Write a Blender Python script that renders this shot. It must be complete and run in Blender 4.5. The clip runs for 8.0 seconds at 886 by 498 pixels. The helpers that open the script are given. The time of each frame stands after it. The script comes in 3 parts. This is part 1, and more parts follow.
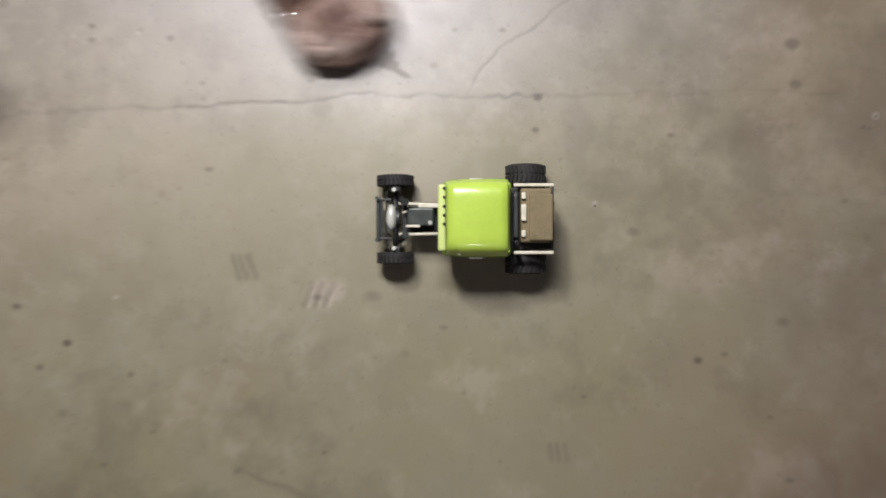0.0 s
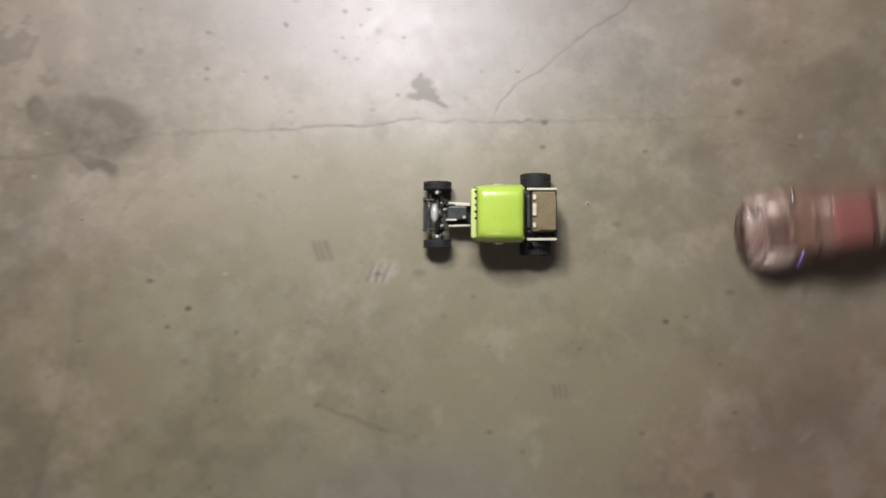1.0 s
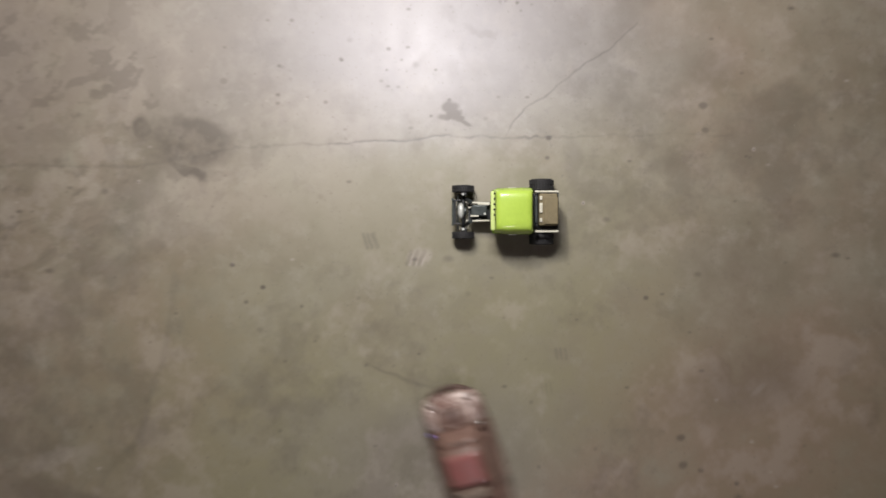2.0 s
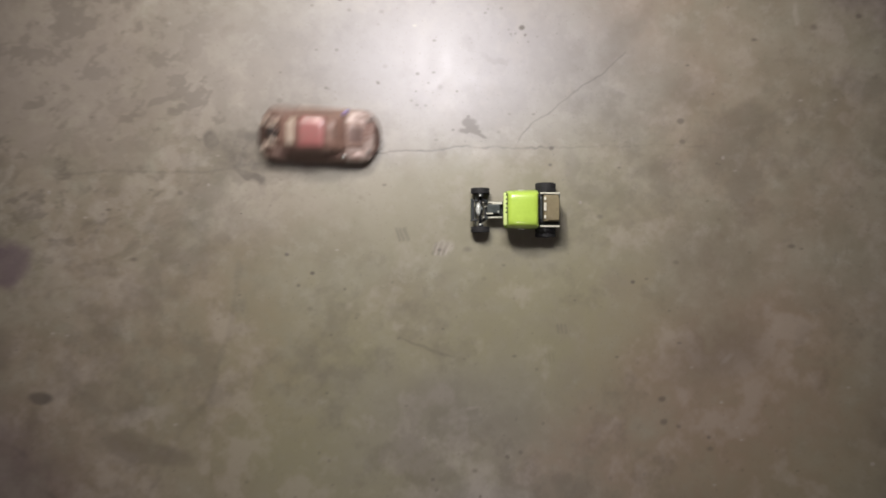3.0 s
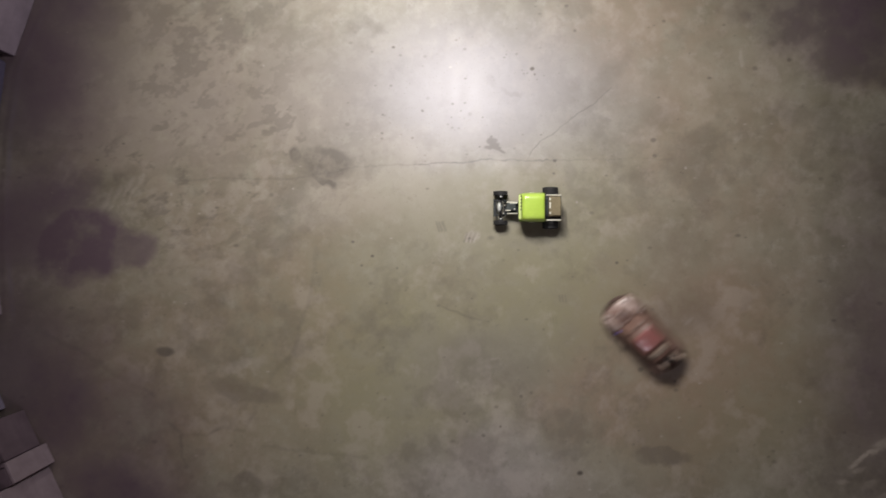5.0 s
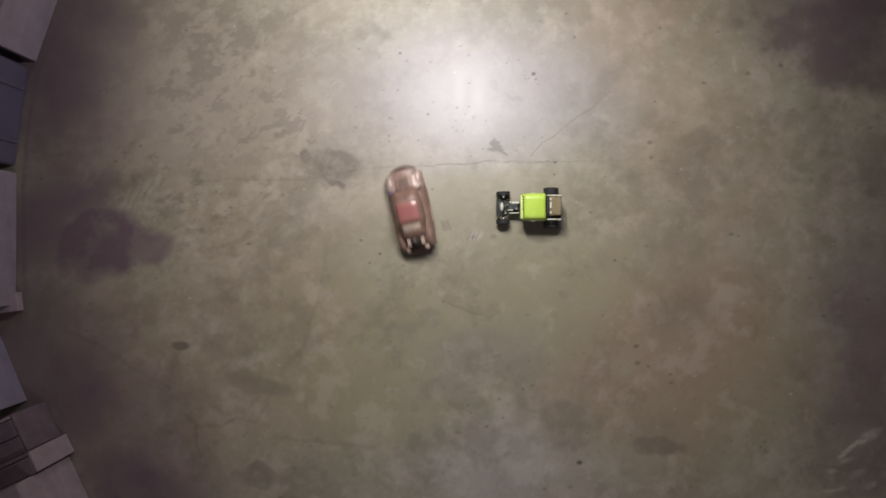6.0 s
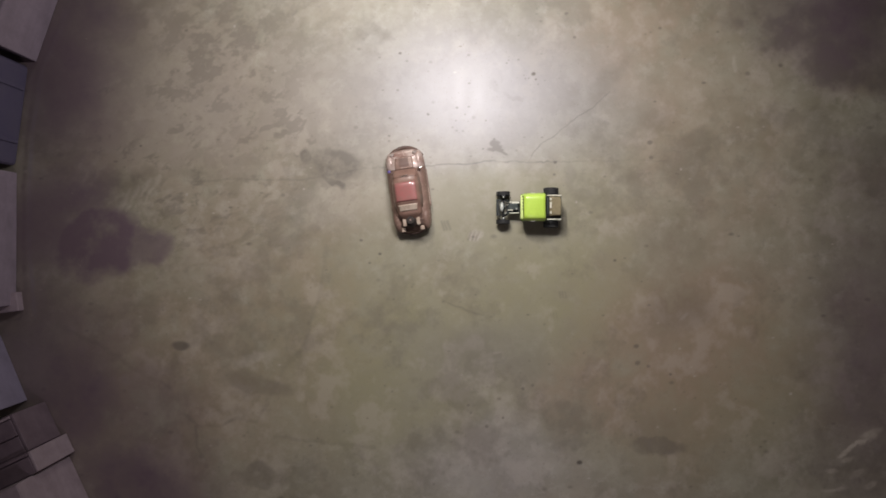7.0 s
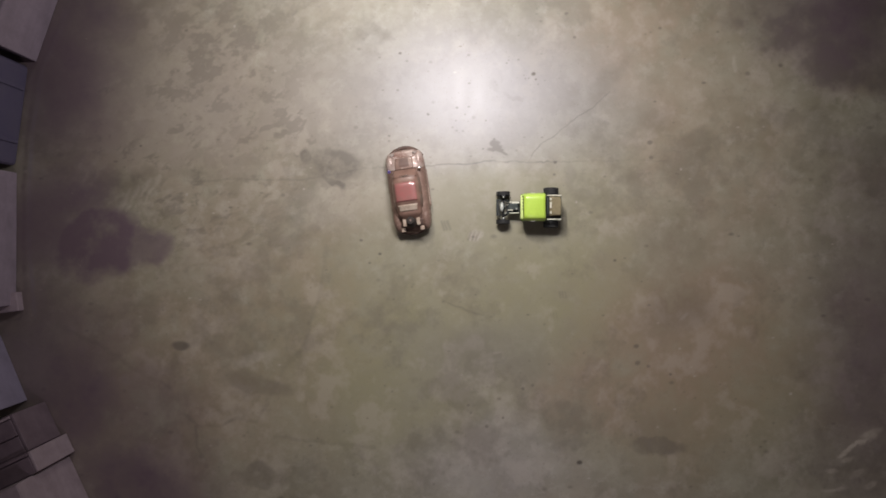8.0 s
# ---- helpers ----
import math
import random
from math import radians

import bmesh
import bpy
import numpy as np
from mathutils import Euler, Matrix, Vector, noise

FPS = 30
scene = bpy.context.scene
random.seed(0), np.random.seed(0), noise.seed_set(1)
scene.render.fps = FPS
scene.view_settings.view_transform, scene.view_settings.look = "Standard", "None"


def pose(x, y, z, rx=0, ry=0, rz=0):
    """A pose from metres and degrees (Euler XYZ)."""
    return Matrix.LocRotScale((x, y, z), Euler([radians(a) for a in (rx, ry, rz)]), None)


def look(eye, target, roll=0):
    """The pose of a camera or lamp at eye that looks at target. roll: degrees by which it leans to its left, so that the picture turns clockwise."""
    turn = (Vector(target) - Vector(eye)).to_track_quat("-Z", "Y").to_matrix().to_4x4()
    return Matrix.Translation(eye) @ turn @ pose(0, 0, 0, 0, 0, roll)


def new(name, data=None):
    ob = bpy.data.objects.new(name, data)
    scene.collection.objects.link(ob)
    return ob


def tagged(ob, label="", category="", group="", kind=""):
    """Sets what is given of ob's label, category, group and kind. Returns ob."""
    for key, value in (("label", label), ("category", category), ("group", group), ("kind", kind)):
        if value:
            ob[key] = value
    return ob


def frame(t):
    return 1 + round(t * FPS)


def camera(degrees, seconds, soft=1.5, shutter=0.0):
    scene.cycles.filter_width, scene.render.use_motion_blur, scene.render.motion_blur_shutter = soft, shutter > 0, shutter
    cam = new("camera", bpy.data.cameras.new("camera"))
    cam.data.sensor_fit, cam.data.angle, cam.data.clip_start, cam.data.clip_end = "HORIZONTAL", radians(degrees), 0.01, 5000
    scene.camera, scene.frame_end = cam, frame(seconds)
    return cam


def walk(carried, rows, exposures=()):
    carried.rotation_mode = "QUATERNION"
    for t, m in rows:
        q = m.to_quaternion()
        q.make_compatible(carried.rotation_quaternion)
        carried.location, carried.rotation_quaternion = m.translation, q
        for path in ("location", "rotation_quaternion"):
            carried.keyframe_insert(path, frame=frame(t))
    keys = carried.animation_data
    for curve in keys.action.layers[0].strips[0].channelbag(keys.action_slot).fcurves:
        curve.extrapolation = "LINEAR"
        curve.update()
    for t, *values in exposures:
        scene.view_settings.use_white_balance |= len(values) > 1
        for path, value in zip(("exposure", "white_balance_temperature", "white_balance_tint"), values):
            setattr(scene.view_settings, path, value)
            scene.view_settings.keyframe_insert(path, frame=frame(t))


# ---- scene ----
cam = camera(60.0, 8.0, 1.7, 1.0)
# height as a share of the last one; the eye glides on one straight line, looking straight down
TOP = 3.378
CLIMB = [(0.0, .3724), (0.5, .4310), (1.0, .4919), (1.5, .5528), (3.0, .7332), (3.5, .7930), (4.0, .8530), (4.5, .9110),
         (4.7, .9325), (5.0, .9610), (5.3, .9830), (5.6, .9955), (5.8, .9985), (6.2, 1.0), (8.0, 1.0)]
walk(cam, [(t, pose((1 - k) * .5395, (1 - k) * .2114, TOP * k)) for t, k in CLIMB])

# ---- world and lights ----
world = bpy.data.worlds.new("dark_hall")
world.use_nodes = True
world.node_tree.nodes["Background"].inputs[0].default_value = (.30, .27, .36, 1)
world.node_tree.nodes["Background"].inputs[1].default_value = .02
scene.world = world
scene.view_settings.exposure = 0.0


def disc_lamp(name, place, target, size, power, colour):
    data = bpy.data.lights.new(name, "AREA")
    data.shape, data.energy, data.color = "ELLIPSE", power, colour
    data.size, data.size_y = size
    ob = new(name, data)
    ob.matrix_world = look(place, target)
    return ob


disc_lamp("work_light", (.14, .92, 1.32), (.11, .66, 0), (.60, .22), 21, (.98, .94, .97))

key = bpy.data.lights.new("ceiling_spotlight", "SPOT")
key.energy, key.color, key.shadow_soft_size = 312, (1.0, .93, .86), .2
# the soft cone also stands in for the lens's darker edges
key.spot_size, key.spot_blend = radians(62), 1.0
new("ceiling_spotlight", key).matrix_world = look((-.72, 2.72, 3.1), (.12, .20, 0))
disc_lamp("high_bay_light", (.5, -2.45, 4.1), (.4, -1.2, 0), (.5, .5), 16, (.93, .81, .92))


# ---- materials ----
def material(name, colour, rough=.6, metal=0.0, second=None, scale=30.0, bump=.0, speck=None, coat=0.0, contrast=(.38, .66)):
    """A painted or raw surface: two colours mixed by broken noise, a fine grain and small relief."""
    m = bpy.data.materials.new(name)
    m.use_nodes = True
    n, l = m.node_tree.nodes, m.node_tree.links
    b = n["Principled BSDF"]
    b.inputs["Metallic"].default_value = metal
    b.inputs["Coat Weight"].default_value = coat
    b.inputs["Coat Roughness"].default_value = .12
    at = n.new("ShaderNodeTexCoord")
    big = n.new("ShaderNodeTexNoise")
    big.inputs["Scale"].default_value, big.inputs["Detail"].default_value, big.inputs["Roughness"].default_value = scale, 8, .68
    l.new(at.outputs["Object"], big.inputs["Vector"])
    ramp = n.new("ShaderNodeMapRange")
    ramp.inputs["From Min"].default_value, ramp.inputs["From Max"].default_value = contrast
    l.new(big.outputs["Fac"], ramp.inputs["Value"])
    mix = n.new("ShaderNodeMix")
    mix.data_type = "RGBA"
    mix.inputs["A"].default_value = (*colour, 1)
    mix.inputs["B"].default_value = (*(second or [c * .7 for c in colour]), 1)
    l.new(ramp.outputs["Result"], mix.inputs["Factor"])
    out = mix.outputs["Result"]
    fine = n.new("ShaderNodeTexNoise")
    fine.inputs["Scale"].default_value, fine.inputs["Detail"].default_value = scale * 9, 4
    l.new(at.outputs["Object"], fine.inputs["Vector"])
    if speck:
        cut = n.new("ShaderNodeMapRange")
        cut.inputs["From Min"].default_value, cut.inputs["From Max"].default_value = .58, .68
        l.new(fine.outputs["Fac"], cut.inputs["Value"])
        over = n.new("ShaderNodeMix")
        over.data_type = "RGBA"
        over.inputs["B"].default_value = (*speck, 1)
        l.new(cut.outputs["Result"], over.inputs["Factor"])
        l.new(out, over.inputs["A"])
        out = over.outputs["Result"]
    l.new(out, b.inputs["Base Color"])
    r = n.new("ShaderNodeMapRange")
    r.inputs["To Min"].default_value, r.inputs["To Max"].default_value = max(rough - .1, .02), min(rough + .12, 1)
    l.new(fine.outputs["Fac"], r.inputs["Value"])
    l.new(r.outputs["Result"], b.inputs["Roughness"])
    if bump:
        bp = n.new("ShaderNodeBump")
        bp.inputs["Strength"].default_value, bp.inputs["Distance"].default_value = .6, bump
        l.new(fine.outputs["Fac"], bp.inputs["Height"])
        l.new(bp.outputs["Normal"], b.inputs["Normal"])
    return m


green = material("lime_paint", (.50, .70, .10), .32, second=(.43, .62, .08), scale=22, coat=.5)
green_pale = material("pale_lime_paint", (.66, .78, .30), .35, second=(.58, .72, .22), scale=22, coat=.4)
green_dark = material("lime_paint_dark", (.26, .45, .03), .45, second=(.10, .16, .03), scale=60)
rubber = material("tyre_rubber", (.018, .018, .018), .75, second=(.026, .025, .025), scale=80, bump=.0004)
black = material("black_plastic", (.014, .015, .015), .45, second=(.03, .032, .032), scale=60)
silver = material("silver_paint", (.74, .76, .70), .30, .2, second=(.55, .57, .52), scale=60)
gunmetal = material("grey_housing", (.070, .082, .076), .42, .5, second=(.042, .05, .046), scale=50)
chrome = material("bright_metal", (.82, .81, .77), .26, 1.0, second=(.5, .49, .45), scale=60)
alloy = material("brushed_alloy", (.72, .73, .66), .34, .85, second=(.5, .52, .45), scale=40)
cream = material("cream_paint", (.78, .76, .63), .42, second=(.6, .58, .46), scale=50)
crate_brown = material("brown_canvas", (.245, .20, .108), .7, second=(.17, .14, .074), scale=35, bump=.0004, speck=(.24, .20, .13))
rust = material("rusted_body_paint", (.250, .162, .126), .46, .05, second=(.180, .110, .086), scale=16, bump=.0003, speck=(.36, .26, .21), coat=.12)
bare = material("bare_worn_paint", (.44, .345, .30), .40, .12, second=(.24, .14, .112), scale=22, bump=.0003, speck=(.62, .5, .45), coat=.3, contrast=(.42, .62))
red_roof = material("red_roof_vinyl", (.34, .125, .115), .36, second=(.27, .135, .115), scale=24, coat=.8, contrast=(.45, .68))
dark_rust = material("dark_rust", (.12, .07, .052), .7, second=(.065, .042, .034), scale=40, bump=.0005)
dusty = material("dusty_cream_panel", (.52, .43, .34), .5, second=(.36, .25, .19), scale=45)
glass_dark = material("tinted_window", (.03, .022, .02), .12, second=(.06, .035, .03), scale=30, coat=.5)
car_glass = material("dusty_side_glass", (.21, .138, .108), .35, second=(.16, .105, .085), scale=30)
lens_white = material("headlamp_reflector", (.95, .95, .95), .27, 1.0, second=(.9, .9, .9), scale=40, coat=.6)
lens_red = material("tail_lamp_red", (.4, .02, .015), .15, coat=.6)
headlamp_glass = material("headlamp_glass", (.42, .36, .33), .3, .3, second=(.3, .24, .21), scale=40)
mirror_ball = material("chrome_mirror", (.85, .84, .82), .2, 1.0, second=(.75, .74, .72), scale=40)
screen_brown = material("reddish_brown_paint", (.235, .142, .108), .42, second=(.190, .110, .084), scale=30, bump=.0002, coat=.1)
soot = material("sooty_metal", (.040, .028, .022), .7, second=(.025, .018, .015), scale=50, bump=.0003)
patch_brown = material("brown_rust_patch", (.150, .088, .070), .5, second=(.11, .066, .052), scale=50, bump=.0003)
# the violet reflection on one mirror is put into its own colour
violet = material("violet_reflection_mirror", (.42, .34, .98), .28, 1.0, second=(.34, .28, .8), scale=40)
cardboard = material("dusty_cardboard", (.34, .275, .33), .8, second=(.26, .21, .25), scale=9, bump=.0005)
blue_tote_paint = material("dark_blue_plastic", (.105, .092, .155), .5, second=(.12, .105, .16), scale=10)
pale_panel = material("pale_grey_panel", (.31, .27, .37), .6, second=(.24, .21, .28), scale=8)
timber = material("old_timber", (.19, .138, .165), .75, second=(.14, .10, .12), scale=12, bump=.001)
timber_pale = material("pale_dusty_timber", (.38, .30, .335), .8, second=(.29, .225, .25), scale=12, bump=.001)
grit_stone = material("pale_stone_chip", (.5, .46, .4), .8, second=(.25, .22, .19), scale=20)
plaster = material("grey_plaster", (.33, .31, .30), .9, second=(.25, .235, .23), scale=2.5, bump=.001)


def concrete():
    m = bpy.data.materials.new("worn_concrete")
    m.use_nodes = True
    n, l = m.node_tree.nodes, m.node_tree.links
    b = n["Principled BSDF"]
    at = n.new("ShaderNodeTexCoord")
    marks = n.new("ShaderNodeVertexColor")
    marks.layer_name = "marks"
    wear = n.new("ShaderNodeVertexColor")
    wear.layer_name = "wear"
    split, split2 = n.new("ShaderNodeSeparateColor"), n.new("ShaderNodeSeparateColor")
    l.new(marks.outputs["Color"], split.inputs["Color"])
    l.new(wear.outputs["Color"], split2.inputs["Color"])

    def noise_of(scale, detail, rough):
        t = n.new("ShaderNodeTexNoise")
        t.inputs["Scale"].default_value, t.inputs["Detail"].default_value, t.inputs["Roughness"].default_value = scale, detail, rough
        l.new(at.outputs["Object"], t.inputs["Vector"])
        return t.outputs["Fac"]

    def mapped(value, a, b0, c=0.0, d=1.0):
        r = n.new("ShaderNodeMapRange")
        for key, v in zip(("From Min", "From Max", "To Min", "To Max"), (a, b0, c, d)):
            r.inputs[key].default_value = v
        l.new(value, r.inputs["Value"])
        return r.outputs["Result"]

    def over(base, colour, fac, blend="MIX"):
        x = n.new("ShaderNodeMix")
        x.data_type, x.blend_type = "RGBA", blend
        if isinstance(base, tuple):
            x.inputs["A"].default_value = (*base, 1)
        else:
            l.new(base, x.inputs["A"])
        x.inputs["B"].default_value = (*colour, 1)
        if isinstance(fac, float):
            x.inputs["Factor"].default_value = fac
        else:
            l.new(fac, x.inputs["Factor"])
        return x.outputs["Result"]

    base = over((.335, .312, .240), (.232, .213, .152), mapped(noise_of(5, 9, .64), .36, .64))
    base = over(base, (.30, .235, .175), mapped(noise_of(2.3, 8, .62), .5, .66, 0, .4))
    base = over(base, (.40, .37, .305), mapped(noise_of(13, 8, .68), .52, .70, 0, .75))
    base = over(base, (.20, .18, .145), mapped(noise_of(19, 8, .72), .55, .72, 0, .7))
    base = over(base, (.288, .268, .165), split2.outputs["Green"])
    base = over(base, (.30, .215, .15), split.outputs["Blue"])
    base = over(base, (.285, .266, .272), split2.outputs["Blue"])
    base = over(base, (.47, .415, .355), split.outputs["Green"])
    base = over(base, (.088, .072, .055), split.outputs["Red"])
    # violet-brown of the stains and of the edge shade put into the colour
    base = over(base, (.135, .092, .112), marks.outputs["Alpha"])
    base = over(base, (.045, .04, .036), split2.outputs["Red"])
    base = over(base, (.17, .15, .12), mapped(noise_of(95, 3, .6), .61, .73, 0, .45))
    base = over(base, (.42, .40, .35), mapped(noise_of(160, 3, .5), .66, .76, 0, .3))
    l.new(base, b.inputs["Base Color"])
    gloss = n.new("ShaderNodeMath")
    gloss.operation = "MULTIPLY_ADD"
    l.new(split.outputs["Red"], gloss.inputs[0])
    gloss.inputs[1].default_value = .15
    l.new(mapped(noise_of(22, 6, .65), .3, .7, .40, .47), gloss.inputs[2])
    l.new(gloss.outputs["Value"], b.inputs["Roughness"])
    b.inputs["Specular IOR Level"].default_value = .82
    bp = n.new("ShaderNodeBump")
    bp.inputs["Strength"].default_value, bp.inputs["Distance"].default_value = .22, .0006
    l.new(noise_of(170, 5, .6), bp.inputs["Height"])
    l.new(bp.outputs["Normal"], b.inputs["Normal"])
    return m


# ---- mesh helpers ----
def part(name, bm, mat, parent=None, label="", smooth=False):
    me = bpy.data.meshes.new(name)
    bmesh.ops.recalc_face_normals(bm, faces=bm.faces)
    bm.to_mesh(me)
    bm.free()
    me.materials.append(mat)
    if smooth:
        me.shade_smooth()
    ob = new(name, me)
    ob.parent = parent
    return tagged(ob, label)


def box(x0, x1, y0, y1, z0, z1, bevel=.0, seg=2, bm=None):
    bm = bm or bmesh.new()
    got = bmesh.ops.create_cube(bm, size=1, matrix=Matrix.Translation(((x0 + x1) / 2, (y0 + y1) / 2, (z0 + z1) / 2)) @ Matrix.Diagonal((x1 - x0, y1 - y0, z1 - z0, 1)))
    if bevel:
        edges = list({e for v in got["verts"] for e in v.link_edges})
        bmesh.ops.bevel(bm, geom=edges, offset=bevel, segments=seg, affect="EDGES", profile=.6)
    return bm


def rod(a, b, r, seg=12, bm=None, r2=None):
    bm = bm or bmesh.new()
    a, b = Vector(a), Vector(b)
    m = Matrix.Translation((a + b) / 2) @ (b - a).to_track_quat("Z", "Y").to_matrix().to_4x4()
    bmesh.ops.create_cone(bm, cap_ends=True, segments=seg, radius1=r, radius2=r if r2 is None else r2, depth=(b - a).length, matrix=m)
    return bm


def tube(points, r, seg=8):
    bm = bmesh.new()
    pts = [Vector(p) for p in points]
    rings = []
    for i, p in enumerate(pts):
        along = (pts[min(i + 1, len(pts) - 1)] - pts[max(i - 1, 0)]).normalized()
        side = along.cross(Vector((0, 0, 1))).normalized()
        up = side.cross(along)
        rings.append([bm.verts.new(p + r * (math.cos(2 * math.pi * k / seg) * side + math.sin(2 * math.pi * k / seg) * up)) for k in range(seg)])
    for p, q in zip(rings, rings[1:]):
        for k in range(seg):
            bm.faces.new((p[k], p[(k + 1) % seg], q[(k + 1) % seg], q[k]))
    bm.faces.new(rings[0]), bm.faces.new(rings[-1])
    return bm


def ball(x, y, z, a, b, c, u=18, v=10, bm=None):
    bm = bm or bmesh.new()
    bmesh.ops.create_uvsphere(bm, u_segments=u, v_segments=v, radius=1, matrix=Matrix.Translation((x, y, z)) @ Matrix.Diagonal((a, b, c, 1)))
    return bm


def lathe(profile, place, seg=32, bm=None):
    """Rings (radius, y) turned about the y axis."""
    bm = bm or bmesh.new()
    rings = []
    for r, y in profile:
        rings.append([bm.verts.new((place[0] + r * math.cos(2 * math.pi * i / seg), place[1] + y, place[2] + r * math.sin(2 * math.pi * i / seg))) for i in range(seg)])
    for p, q in zip(rings, rings[1:]):
        for i in range(seg):
            bm.faces.new((p[i], p[(i + 1) % seg], q[(i + 1) % seg], q[i]))
    bm.faces.new(rings[0]), bm.faces.new(rings[-1])
    return bm


def skin(surface, us, vs, thick=0.0, lift=0.0):
    """A sheet over surface(u, v), lifted off it along its normal, with a thickness."""
    bm = bmesh.new()

    def at(u, v):
        p, e = surface(u, v), 1e-3
        nrm = (surface(u + e, v) - surface(u - e, v)).cross(surface(u, v + e) - surface(u, v - e))
        return p, (nrm.normalized() if nrm.length > 1e-12 else Vector((0, 0, 1)))
    grid = []
    for u in us:
        row = []
        for v in vs:
            p, nrm = at(u, v)
            if nrm.z < 0 and abs(nrm.z) > .05:
                nrm = -nrm
            row.append((bm.verts.new(p + nrm * lift), bm.verts.new(p + nrm * (lift - thick)) if thick else None))
        grid.append(row)
    for i in range(len(us) - 1):
        for j in range(len(vs) - 1):
            q = [grid[i][j], grid[i + 1][j], grid[i + 1][j + 1], grid[i][j + 1]]
            bm.faces.new([c[0] for c in q])
            if thick:
                bm.faces.new([c[1] for c in reversed(q)])
    if thick:
        rim = [grid[i][0] for i in range(len(us))] + [grid[-1][j] for j in range(1, len(vs))]
        rim += [grid[i][-1] for i in range(len(us) - 2, -1, -1)] + [grid[0][j] for j in range(len(vs) - 2, 0, -1)]
        for p, q in zip(rim, rim[1:] + rim[:1]):
            bm.faces.new((p[0], q[0], q[1], p[1]))
    return bm


def steps(a, b, count):
    return [a + (b - a) * i / count for i in range(count + 1)]


# ---- floor, walls, ceiling ----
def lattice(rng, xs, ys, cell):
    """Smooth random values on a grid of that cell size."""
    gx, gy = (xs + 8) / cell, (ys + 8) / cell
    table = rng.random((int(16 / cell) + 3, int(16 / cell) + 3))
    ix, iy = gx.astype(int), gy.astype(int)
    fx, fy = gx - ix, gy - iy
    fx, fy = fx * fx * (3 - 2 * fx), fy * fy * (3 - 2 * fy)
    a, b = table[np.ix_(iy, ix)], table[np.ix_(iy, ix + 1)]
    c, d = table[np.ix_(iy + 1, ix)], table[np.ix_(iy + 1, ix + 1)]
    return (a * (1 - fx) + b * fx) * (1 - fy)[:, None] + (c * (1 - fx) + d * fx) * fy[:, None]


def streaks(rng, U, V, cell, octaves=4):
    """Smooth random values on turned and stretched coordinates."""
    total, amp, norm = 0, 1.0, 0
    for k in range(octaves):
        size = cell / 2 ** k
        table = rng.random((512, 512))
        gx, gy = (U + 40) / size, (V + 40) / size
        ix, iy = np.floor(gx).astype(int), np.floor(gy).astype(int)
        fx, fy = gx - ix, gy - iy
        fx, fy = fx * fx * (3 - 2 * fx), fy * fy * (3 - 2 * fy)
        ix, iy, jx, jy = ix % 512, iy % 512, (ix + 1) % 512, (iy + 1) % 512
        total = total + amp * ((table[iy, ix] * (1 - fx) + table[iy, jx] * fx) * (1 - fy) + (table[jy, ix] * (1 - fx) + table[jy, jx] * fx) * fy)
        norm, amp = norm + amp, amp * .65
    return total / norm


